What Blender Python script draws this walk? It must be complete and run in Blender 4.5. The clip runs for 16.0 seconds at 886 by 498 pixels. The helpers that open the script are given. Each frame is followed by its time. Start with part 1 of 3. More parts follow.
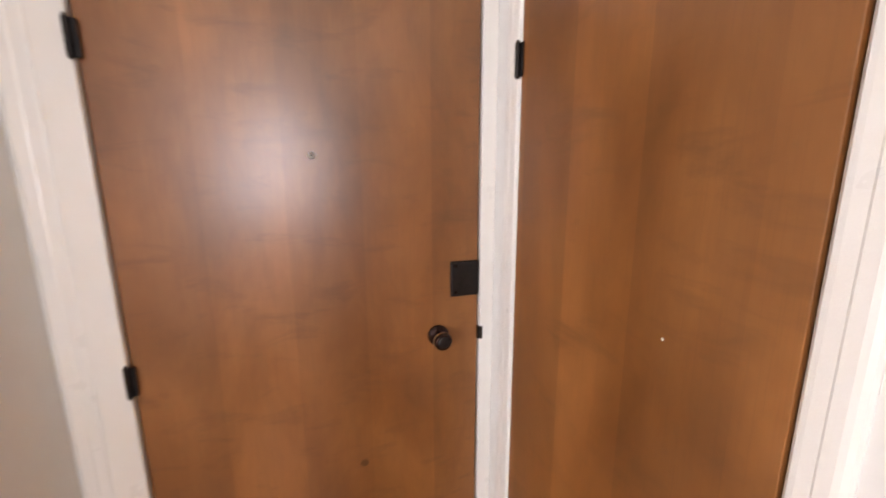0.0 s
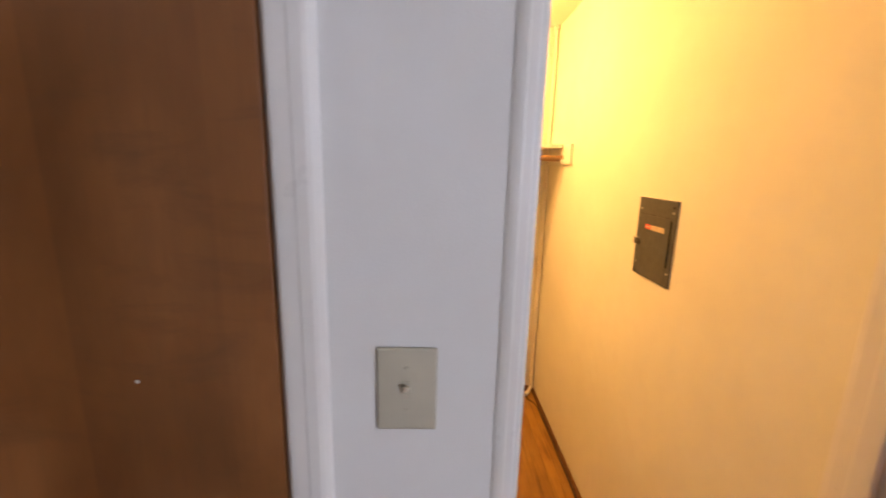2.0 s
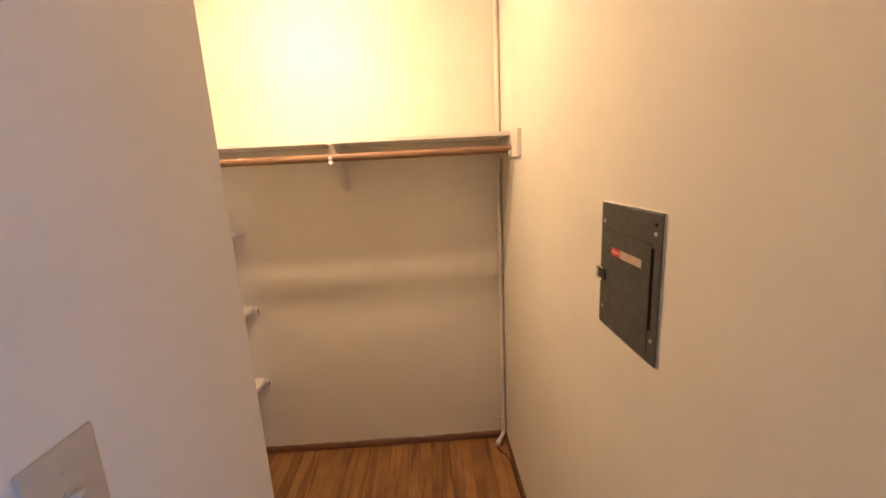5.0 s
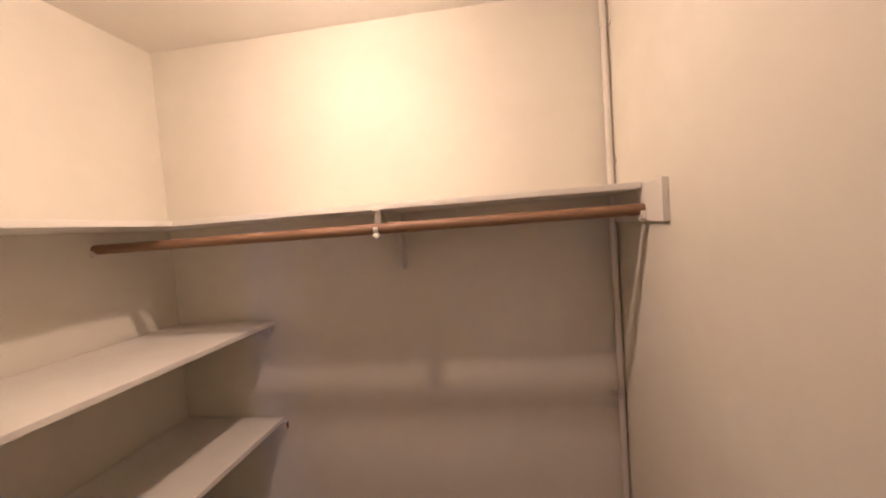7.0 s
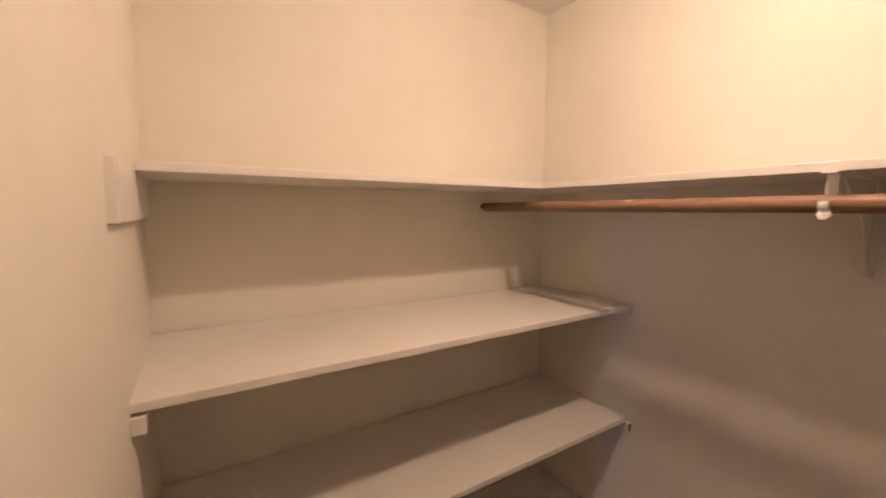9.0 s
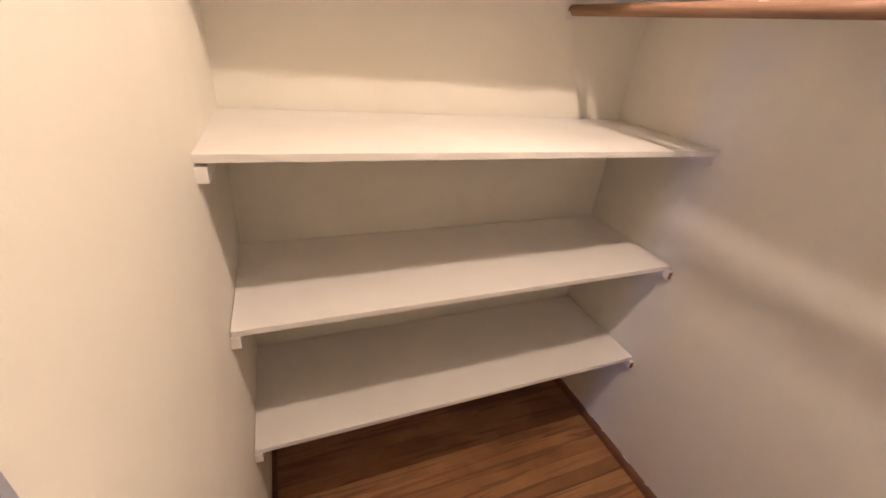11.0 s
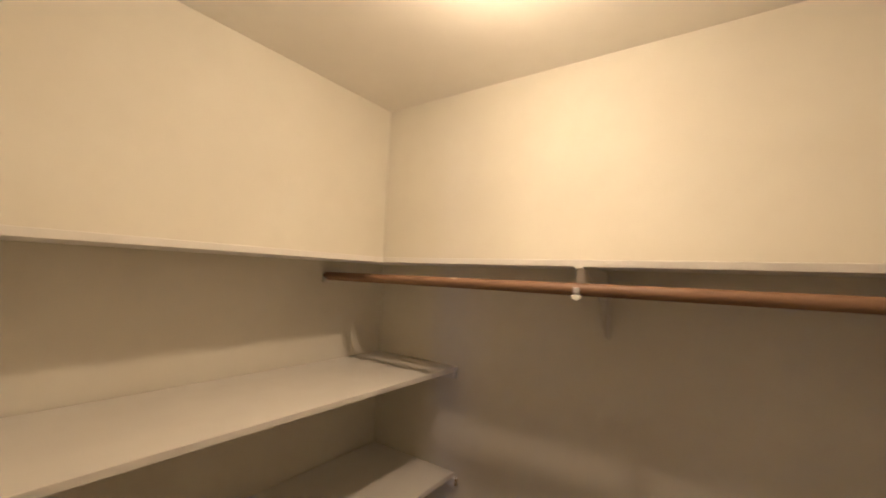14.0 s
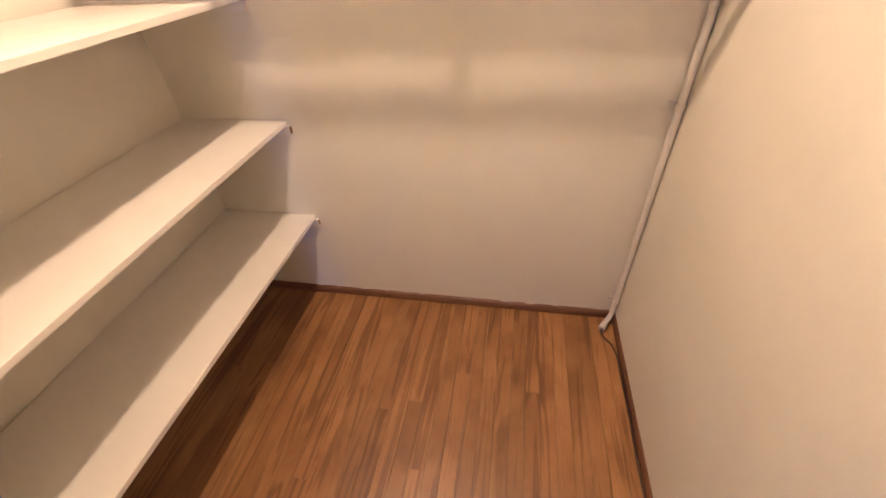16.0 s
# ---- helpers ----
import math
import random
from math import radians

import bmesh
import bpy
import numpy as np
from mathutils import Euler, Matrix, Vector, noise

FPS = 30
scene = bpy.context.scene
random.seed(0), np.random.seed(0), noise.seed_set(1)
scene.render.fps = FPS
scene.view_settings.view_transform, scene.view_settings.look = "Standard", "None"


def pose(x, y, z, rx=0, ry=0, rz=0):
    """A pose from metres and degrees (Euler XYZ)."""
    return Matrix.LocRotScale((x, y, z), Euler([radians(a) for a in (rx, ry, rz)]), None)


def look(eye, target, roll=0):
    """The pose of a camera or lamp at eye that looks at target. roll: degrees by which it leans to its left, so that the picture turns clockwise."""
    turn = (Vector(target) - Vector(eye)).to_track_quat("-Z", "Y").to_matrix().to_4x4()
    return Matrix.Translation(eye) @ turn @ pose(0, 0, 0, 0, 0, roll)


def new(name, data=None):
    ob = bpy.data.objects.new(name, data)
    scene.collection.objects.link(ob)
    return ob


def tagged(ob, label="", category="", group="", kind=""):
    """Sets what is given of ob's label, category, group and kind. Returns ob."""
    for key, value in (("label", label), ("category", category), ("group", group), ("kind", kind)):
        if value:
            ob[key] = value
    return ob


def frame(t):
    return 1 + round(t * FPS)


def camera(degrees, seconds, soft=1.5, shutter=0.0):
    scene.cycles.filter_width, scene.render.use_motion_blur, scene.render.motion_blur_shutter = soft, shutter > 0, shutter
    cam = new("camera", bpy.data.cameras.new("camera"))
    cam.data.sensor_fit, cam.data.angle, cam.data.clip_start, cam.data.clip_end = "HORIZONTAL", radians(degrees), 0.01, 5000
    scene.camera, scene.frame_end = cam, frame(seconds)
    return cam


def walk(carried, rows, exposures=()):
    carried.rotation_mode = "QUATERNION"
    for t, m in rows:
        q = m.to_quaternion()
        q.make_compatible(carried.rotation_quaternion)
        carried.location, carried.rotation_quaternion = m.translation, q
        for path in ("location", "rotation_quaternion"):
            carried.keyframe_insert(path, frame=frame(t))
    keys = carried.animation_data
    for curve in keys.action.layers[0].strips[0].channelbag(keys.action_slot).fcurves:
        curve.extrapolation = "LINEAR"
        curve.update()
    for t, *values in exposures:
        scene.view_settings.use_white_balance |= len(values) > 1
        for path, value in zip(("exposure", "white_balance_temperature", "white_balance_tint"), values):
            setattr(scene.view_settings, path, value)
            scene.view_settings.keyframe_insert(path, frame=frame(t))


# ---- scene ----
cam = camera(95.8, 16.0, 1.6, 0.3)
rows = [
    (0, pose(-0.675, -2.706, 1.569, 78.56, 0.22, 72.41)),
    (0.5, pose(-0.818, -2.672, 1.586, 80.69, -0.27, 56.90)),
    (1.0, pose(-0.864, -2.679, 1.597, 81.67, -0.64, 36.50)),
    (1.5, pose(-0.848, -2.692, 1.593, 79.78, -1.20, 14.72)),
    (2.0, pose(-0.747, -2.683, 1.588, 78.19, -1.31, -1.05)),
    (2.5, pose(-0.625, -2.66, 1.595, 76.69, -1.06, -6.85)),
    (3, look((-0.472, -2.604, 1.596), (-0.293, -0.658, 1.171), -0.6)),
    (3.2, look((-0.428, -2.59, 1.597), (-0.251, -0.641, 1.182), -1.3)),
    (5.3, look((-0.39, -2.025, 1.594), (-0.394, -0.069, 1.178), -3.8)),
    (5.5, look((-0.394, -1.965, 1.606), (-0.484, -0.011, 1.19), -4.1)),
    (6, look((-0.381, -1.786, 1.608), (-0.662, 0.153, 1.207), -4.7)),
    (6.5, look((-0.374, -1.676, 1.594), (-0.774, 0.256, 1.264), -4.8)),
    (7, look((-0.427, -1.53, 1.631), (-0.704, 0.448, 1.525), -4.2)),
    (7.5, look((-0.457, -1.451, 1.673), (-0.729, 0.528, 1.765), -3.7)),
    (8, look((-0.420, -1.350, 1.685), (-1.082, 0.535, 1.762), -2.6)),
    (8.5, look((-0.492, -1.3, 1.65), (-1.689, 0.299, 1.549), -0.9)),
    (9, look((-0.552, -1.308, 1.627), (-2.234, -0.242, 1.438), 0.2)),
    (9.5, look((-0.57, -1.28, 1.609), (-2.351, -0.446, 1.247), 1.6)),
    (10, look((-0.569, -1.258, 1.561), (-2.245, -0.488, 0.786), 4.3)),
    (10.2, look((-0.545, -1.25, 1.545), (-2.148, -0.518, 0.597), 5.3)),
    (12.3, look((-0.532, -1.31, 1.554), (-2.228, -0.654, 0.721), 6.4)),
    (12.5, look((-0.535, -1.338, 1.575), (-2.297, -0.659, 0.918), 6.2)),
    (13, look((-0.51, -1.371, 1.63), (-2.363, -0.639, 1.453), 4.8)),
    (13.5, look((-0.496, -1.379, 1.666), (-2.137, -0.237, 1.698), 4.1)),
    (14, look((-0.485, -1.386, 1.665), (-1.636, 0.245, 1.794), 2.4)),
    (14.5, look((-0.495, -1.407, 1.64), (-1.076, 0.503, 1.515), 0.4)),
    (15, look((-0.509, -1.371, 1.571), (-0.923, 0.469, 0.904), 0.7)),
    (15.3, look((-0.507, -1.356, 1.532), (-0.894, 0.317, 0.506), -1.0)),
    (15.5, look((-0.52, -1.35, 1.485), (-0.861, 0.221, 0.296), -1.6)),
    (16, look((-0.507, -1.343, 1.456), (-0.826, 0.159, 0.174), -3.7)),
]

walk(cam, rows, [
    (0.0, 2.2, 8500, 32), (0.5, 2.25, 8200, 25), (1.0, 2.2, 8000, 30), (1.5, 1.45, 7400, 33), (2.0, 0.95, 7200, 32), (3.2, 0.58, 7600, 28),
    (5.3, 0.1, 4350, 36), (6.5, -0.18, 4200, 42), (7.0, -0.58, 4150, 40), (7.5, -0.95, 4150, 39), (8.0, -1.12, 4200, 39), (8.5, -1.1, 4250, 41),
    (9.0, -0.75, 4250, 40), (9.5, -0.75, 4250, 42), (10.0, -0.18, 4150, 38),
    (12.3, 0.38, 3800, 33), (12.6, 0.12, 3800, 33), (13.0, -0.25, 3850, 35),
    (13.5, -0.68, 4100, 25), (14.0, -0.97, 4150, 27), (14.5, -0.94, 4200, 38), (15.0, -0.18, 4250, 42), (15.5, 0.52, 4200, 36), (16.0, 0.79, 4200, 36),
])
# ---- light, sky ----
world = bpy.data.worlds.new("sky")
scene.world = world
world.use_nodes = True
wn = world.node_tree
sky = wn.nodes.new("ShaderNodeTexSky")
sky.sky_type = "NISHITA"
sky.sun_disc = False
sky.sun_elevation = radians(40)
sky.sun_rotation = radians(200)
wn.links.new(sky.outputs[0], wn.nodes["Background"].inputs[0])
wn.nodes["Background"].inputs[1].default_value = 0.1

Z0 = -0.026          # floor
H = 2.44             # ceiling
BULB = (-0.893, -0.636, 2.314)


def area(name, eye, target, w, h, power, colour):
    d = bpy.data.lights.new(name, "AREA")
    d.shape, d.size, d.size_y, d.energy, d.color = "RECTANGLE", w, h, power, colour
    ob = new(name, d)
    ob.matrix_world = look(eye, target)
    return ob


# Area lamps for sky light through unseen windows, placed to suit hall and corridor.
DAY = (0.61, 0.805, 1.0)
area("window_daylight_east", (1.66, -3.02, 1.60), (-1.0, -2.9, 1.9), 0.52, 0.8, 12.5, DAY)
area("window_daylight_far", (1.66, -5.45, 1.6), (-0.7, -1.9, 2.1), 0.8, 1.1, 39, DAY)


# ---- materials ----
class Mat:
    """A node material with small helpers."""

    def __init__(self, name, rough=0.5, metal=0.0, spec=0.5):
        self.m = bpy.data.materials.new(name)
        self.m.use_nodes = True
        self.t = self.m.node_tree
        self.b = self.t.nodes["Principled BSDF"]
        self.b.inputs["Roughness"].default_value = rough
        self.b.inputs["Metallic"].default_value = metal
        self.b.inputs["Specular IOR Level"].default_value = spec

    def n(self, kind, **kw):
        node = self.t.nodes.new(kind)
        for k, v in kw.items():
            node.inputs[k.replace("_", " ")].default_value = v
        return node

    def l(self, a, b):
        self.t.links.new(a, b)

    def coords(self, scale=(1, 1, 1), shift=0.0):
        tc = self.n("ShaderNodeTexCoord")
        mp = self.n("ShaderNodeMapping")
        mp.inputs["Scale"].default_value = scale
        if shift:
            oi = self.n("ShaderNodeObjectInfo")
            sc = self.n("ShaderNodeVectorMath")
            sc.operation = "SCALE"
            cx = self.n("ShaderNodeCombineXYZ")
            mu = self.n("ShaderNodeMath")
            mu.operation = "MULTIPLY"
            mu.inputs[1].default_value = shift
            self.l(oi.outputs["Random"], mu.inputs[0])
            for i in range(3):
                self.l(mu.outputs[0], cx.inputs[i])
            ad = self.n("ShaderNodeVectorMath")
            self.l(tc.outputs["Object"], ad.inputs[0])
            self.l(cx.outputs[0], ad.inputs[1])
            self.l(ad.outputs[0], mp.inputs[0])
        else:
            self.l(tc.outputs["Object"], mp.inputs[0])
        return mp.outputs[0]

    def noise(self, vec, scale, detail=4.0, rough=0.55, dist=0.0):
        nz = self.n("ShaderNodeTexNoise", Scale=scale, Detail=detail, Roughness=rough, Distortion=dist)
        self.l(vec, nz.inputs["Vector"])
        return nz.outputs["Fac"]

    def ramp(self, fac, stops):
        r = self.n("ShaderNodeValToRGB")
        els = r.color_ramp.elements
        while len(els) < len(stops):
            els.new(0.5)
        for e, (p, c) in zip(els, stops):
            e.position, e.color = p, (*c, 1)
        self.l(fac, r.inputs[0])
        return r.outputs[0]

    def mix(self, fac, a, b, mode="MIX"):
        mx = self.n("ShaderNodeMix")
        mx.data_type, mx.blend_type = "RGBA", mode
        for s, v in ((mx.inputs[0], fac), (mx.inputs[6], a), (mx.inputs[7], b)):
            if isinstance(v, (int, float)):
                s.default_value = v
            elif isinstance(v, tuple):
                s.default_value = (*v, 1)
            else:
                self.l(v, s)
        return mx.outputs[2]

    def span(self, fac, lo, hi, a=0.0, b=1.0):
        r = self.n("ShaderNodeMapRange")
        self.l(fac, r.inputs[0])
        for i, v in zip((1, 2, 3, 4), (a, b, lo, hi)):
            r.inputs[i].default_value = v
        return r.outputs[0]

    def bump(self, fac, strength, distance):
        bp = self.n("ShaderNodeBump", Strength=strength, Distance=distance)
        self.l(fac, bp.inputs["Height"])
        self.l(bp.outputs[0], self.b.inputs["Normal"])

    def colour(self, c):
        if isinstance(c, tuple):
            self.b.inputs["Base Color"].default_value = (*c, 1)
        else:
            self.l(c, self.b.inputs["Base Color"])

    def rough(self, s):
        self.l(s, self.b.inputs["Roughness"])


def paint(name, base, rough, peel=0.25, dirt=0.06, spec=0.4):
    """Rolled wall or trim paint: faint patches, orange-peel relief."""
    m = Mat(name, rough, 0, spec)
    v = m.coords()
    big = m.noise(v, 1.7, 3)
    mid = m.noise(v, 14, 4)
    dark = tuple(c * (1 - dirt) * k for c, k in zip(base, (1.0, 0.985, 0.96)))
    lite = tuple(min(1, c * 1.02) for c in base)
    c1 = m.ramp(big, [(0.32, dark), (0.68, lite)])
    c2 = m.mix(m.span(mid, 0.0, 0.35, 0.45, 0.75), c1, dark)
    m.colour(c2)
    m.rough(m.span(mid, rough - 0.06, rough + 0.08, 0.3, 0.7))
    m.bump(m.noise(v, 260, 3, 0.6), peel, 0.0012)
    return m.m


def wood(name, cols, axis, rough, fine=70, shift=3.0, figure=2.4, coat=0.0, stretch=0.07, tone=0.0, ring=0.36, pore=0.55):
    """Wood with the grain along one axis; every board differs."""
    m = Mat(name, rough, 0, 0.5)
    s = [1.0, 1.0, 1.0]
    s["xyz".index(axis)] = stretch
    v = m.coords(tuple(s), shift)
    fig = m.noise(v, figure * 4, 3, 0.5, 1.6)
    wv = m.n("ShaderNodeMath")
    wv.operation = "MULTIPLY"
    wv.inputs[1].default_value = 22.0
    m.l(fig, wv.inputs[0])
    sn = m.n("ShaderNodeMath")
    sn.operation = "SINE"
    m.l(wv.outputs[0], sn.inputs[0])
    rings = m.span(sn.outputs[0], 0.0, 1.0, -1.0, 1.0)
    fine_n = m.noise(v, fine, 5, 0.65)
    v2 = m.coords((1, 1, 1), shift)
    blot = m.noise(v2, 2.6, 4, 0.6, 0.6)
    c1 = m.ramp(blot, [(0.28, cols[0]), (0.5, cols[1]), (0.74, cols[2])])
    c2 = m.mix(m.span(rings, 0.0, ring, 0.5, 1.0), c1, cols[3])
    c3 = m.mix(m.span(fine_n, 0.0, pore, 0.52, 0.78), c2, cols[3])
    if tone:
        oi = m.n("ShaderNodeObjectInfo")
        hsv = m.n("ShaderNodeHueSaturation")
        m.l(c3, hsv.inputs["Color"])
        m.l(m.span(oi.outputs["Random"], 1 - tone, 1 + tone), hsv.inputs["Value"])
        c3 = hsv.outputs[0]
    m.colour(c3)
    m.rough(m.span(fine_n, rough - 0.06, rough + 0.12, 0.3, 0.7))
    m.bump(fine_n, 0.12, 0.0006)
    if coat:
        m.b.inputs["Coat Weight"].default_value = coat
        m.b.inputs["Coat Roughness"].default_value = 0.2
    return m.m


def veneer(name):
    """Glossy rotary-cut veneer: broad upright leaves, blotches, drawn-out figure and fine pores."""
    m = Mat(name, 0.33, 0, 0.5)
    v = m.coords((1, 1, 1), 4.0)
    sep = m.n("ShaderNodeSeparateXYZ")
    m.l(v, sep.inputs[0])
    across = m.n("ShaderNodeMath")
    across.operation = "ADD"
    m.l(sep.outputs[0], across.inputs[0])
    m.l(sep.outputs[1], across.inputs[1])
    leaf = m.n("ShaderNodeMath")
    leaf.operation = "MULTIPLY"
    leaf.inputs[1].default_value = 5.3
    m.l(across.outputs[0], leaf.inputs[0])
    fl = m.n("ShaderNodeMath")
    fl.operation = "FLOOR"
    m.l(leaf.outputs[0], fl.inputs[0])
    wn_ = m.n("ShaderNodeTexWhiteNoise")
    wn_.noise_dimensions = "1D"
    m.l(fl.outputs[0], wn_.inputs["W"])
    vs = m.coords((1, 1, 0.16), 4.0)
    blot = m.noise(m.coords((1, 1, 0.45), 4.0), 4.6, 5, 0.6, 0.3)
    long = m.noise(vs, 8, 4, 0.55, 0.4)
    pores = m.noise(m.coords((1, 1, 0.03), 4.0), 190, 4, 0.6)
    fig = m.n("ShaderNodeMath")
    fig.operation = "MULTIPLY"
    fig.inputs[1].default_value = 16.0
    m.l(long, fig.inputs[0])
    sn = m.n("ShaderNodeMath")
    sn.operation = "SINE"
    m.l(fig.outputs[0], sn.inputs[0])
    base = m.ramp(blot, [(0.26, (0.155, 0.050, 0.0115)), (0.48, (0.255, 0.088, 0.0215)), (0.72, (0.37, 0.137, 0.037))])
    c1 = m.mix(m.span(sn.outputs[0], 0.0, 0.16, 0.1, 1.0), base, (0.165, 0.064, 0.019))
    c2 = m.mix(m.span(pores, 0.0, 0.18, 0.5, 0.75), c1, (0.12, 0.042, 0.013))
    dash = m.noise(m.coords((1, 1, 3.2), 4.0), 5.5, 5, 0.6, 0.5)
    c2 = m.mix(m.span(dash, 0.0, 0.55, 0.54, 0.70), c2, (0.15, 0.055, 0.016))
    hsv = m.n("ShaderNodeHueSaturation")
    m.l(c2, hsv.inputs["Color"])
    m.l(m.span(wn_.outputs["Value"], 0.87, 1.13), hsv.inputs["Value"])
    m.colour(hsv.outputs[0])
    m.rough(m.span(blot, 0.34, 0.52, 0.3, 0.7))
    m.bump(pores, 0.06, 0.0004)
    m.b.inputs["Coat Weight"].default_value = 0.8
    m.b.inputs["Coat Roughness"].default_value = 0.3
    return m.m


def plain(name, base, rough, metal=0.0, vary=0.12, scale=30, bump=0.05):
    m = Mat(name, rough, metal, 0.5)
    v = m.coords()
    a = m.noise(v, scale, 4)
    m.colour(m.ramp(a, [(0.3, tuple(c * (1 - vary) for c in base)), (0.7, tuple(min(1, c * (1 + vary)) for c in base))]))
    m.rough(m.span(m.noise(v, scale * 3, 3), max(0.04, rough - 0.08), rough + 0.1, 0.3, 0.7))
    m.bump(m.noise(v, scale * 8, 3), bump, 0.0006)
    return m.m


WALL = paint("wall_paint", (0.76, 0.736, 0.632), 0.66, 0.3, 0.06, 0.25)
HALLWALL = paint("hall_wall_paint", (0.74, 0.735, 0.71), 0.66, 0.25, 0.05, 0.25)
CEIL = paint("ceiling_paint", (0.76, 0.74, 0.67), 0.75, 0.3)
TRIM = paint("trim_gloss_paint", (0.77, 0.755, 0.715), 0.32, 0.12, 0.05, 0.5)
SHELF = paint("shelf_paint", (0.80, 0.78, 0.72), 0.42, 0.15, 0.08, 0.45)
DOORWOOD = veneer("door_veneer")
OAK = wood("oak_strip", [(0.185, 0.084, 0.0145), (0.275, 0.135, 0.024), (0.37, 0.196, 0.039), (0.075, 0.028, 0.0055)], "y", 0.38,
           210, 9.0, 3.4, 0.10, 0.05, 0.13, 0.55, 0.48)
SHOEWOOD = wood("shoe_moulding_wood", [(0.115, 0.050, 0.018), (0.16, 0.071, 0.025), (0.19, 0.086, 0.031), (0.08, 0.034, 0.012)], "x", 0.42,
                90, 3.0, 3.0)
RODWOOD = wood("dowel_wood", [(0.19, 0.108, 0.043), (0.235, 0.137, 0.056), (0.27, 0.162, 0.070), (0.14, 0.075, 0.028)], "x", 0.55, 140, 3.0, 4.0)
BRONZE = plain("oil_rubbed_bronze", (0.028, 0.011, 0.008), 0.2, 0.7, 0.3)
BRASSWEAR = plain("worn_bronze_rim", (0.25, 0.16, 0.09), 0.3, 0.9)
BLACKMETAL = plain("black_hinge_metal", (0.011, 0.008, 0.007), 0.45, 0.5, 0.3)
PANELGREY = plain("panel_grey_enamel", (0.062, 0.064, 0.061), 0.42, 0.0, 0.1, 22)
PANELDARK = plain("panel_dark_enamel", (0.035, 0.034, 0.032), 0.5, 0.0, 0.15, 30)
STEEL = plain("screw_steel", (0.55, 0.53, 0.5), 0.3, 1.0)
RED = plain("label_red", (0.55, 0.055, 0.03), 0.45)
BEIGE = plain("label_beige", (0.48, 0.38, 0.26), 0.5)
ALMOND = plain("almond_plate", (0.50, 0.455, 0.35), 0.4, 0, 0.05, 20)
IVORY = plain("ivory_toggle", (0.66, 0.6, 0.48), 0.35, 0, 0.05)
PIPEPAINT = paint("pipe_paint", (0.74, 0.71, 0.64), 0.4, 0.12, 0.1)
GAP = plain("dark_gap", (0.015, 0.012, 0.01), 0.8)
CABLE = plain("brown_cable", (0.06, 0.035, 0.022), 0.5)
PORCELAIN = plain("porcelain", (0.8, 0.79, 0.76), 0.15, 0, 0.03)
CHIP = plain("paint_chip_edge", (0.7, 0.67, 0.6), 0.6, 0, 0.15, 90)

glow = bpy.data.materials.new("bulb_glow")
glow.use_nodes = True
gt = glow.node_tree
gt.nodes.remove(gt.nodes["Principled BSDF"])
em = gt.nodes.new("ShaderNodeEmission")
em.inputs[0].default_value = (1.0, 0.575, 0.17, 1)
em.inputs[1].default_value = 1690
gt.links.new(em.outputs[0], gt.nodes["Material Output"].inputs[0])

# the bulb's upper half is shaded by its board of diodes and glows less
glow_neck = glow.copy()
glow_neck.name = "bulb_neck_glow"
glow_neck.node_tree.nodes["Emission"].inputs[1].default_value = 480

glassm = bpy.data.materials.new("window_glass")
glassm.use_nodes = True
gb = glassm.node_tree.nodes["Principled BSDF"]
gb.inputs["Transmission Weight"].default_value = 1.0
gb.inputs["Roughness"].default_value = 0.0
gb.inputs["IOR"].default_value = 1.45


# ---- mesh helpers ----
def box(bm, x0, y0, z0, x1, y1, z1, bevel=0.0, seg=2):
    r = bmesh.ops.create_cube(bm, size=1.0)
    for v in r["verts"]:
        v.co.x = x0 if v.co.x < 0 else x1
        v.co.y = y0 if v.co.y < 0 else y1
        v.co.z = z0 if v.co.z < 0 else z1
    if bevel:
        es = list({e for v in r["verts"] for e in v.link_edges})
        bmesh.ops.bevel(bm, geom=es, offset=bevel, segments=seg, profile=0.6, affect="EDGES")


def cyl(bm, a, b, r0, r1=None, seg=24):
    r1 = r0 if r1 is None else r1
    a, b = Vector(a), Vector(b)
    d = b - a
    m = Matrix.Translation((a + b) / 2) @ d.to_track_quat("Z", "Y").to_matrix().to_4x4()
    bmesh.ops.create_cone(bm, cap_ends=True, segments=seg, radius1=r0, radius2=r1, depth=d.length, matrix=m)


def lathe(bm, profile, m, seg=32):
    """Profile of (radius, height) turned about z, then posed by m."""
    rings = []
    for r, h in profile:
        rings.append([bm.verts.new(m @ Vector((r * math.cos(2 * math.pi * i / seg), r * math.sin(2 * math.pi * i / seg), h)))
                      for i in range(seg)])
    for a, b in zip(rings, rings[1:]):
        for i in range(seg):
            bm.faces.new((a[i], a[(i + 1) % seg], b[(i + 1) % seg], b[i]))
    bm.faces.new(rings[0][::-1])
    bm.faces.new(rings[-1])


def sweep(bm, pts, r, seg=16):
    """A round tube along points."""
    pts = [Vector(p) for p in pts]
    rings = []
    up = Vector((0.3, 0.9, 0.2))
    for i, p in enumerate(pts):
        d = (pts[min(i + 1, len(pts) - 1)] - pts[max(i - 1, 0)]).normalized()
        s = d.cross(up).normalized()
        u = s.cross(d)
        rings.append([bm.verts.new(p + r * (math.cos(2 * math.pi * k / seg) * s + math.sin(2 * math.pi * k / seg) * u)) for k in range(seg)])
    for a, b in zip(rings, rings[1:]):
        for k in range(seg):
            bm.faces.new((a[k], a[(k + 1) % seg], b[(k + 1) % seg], b[k]))
    bm.faces.new(rings[0][::-1])
    bm.faces.new(rings[-1])


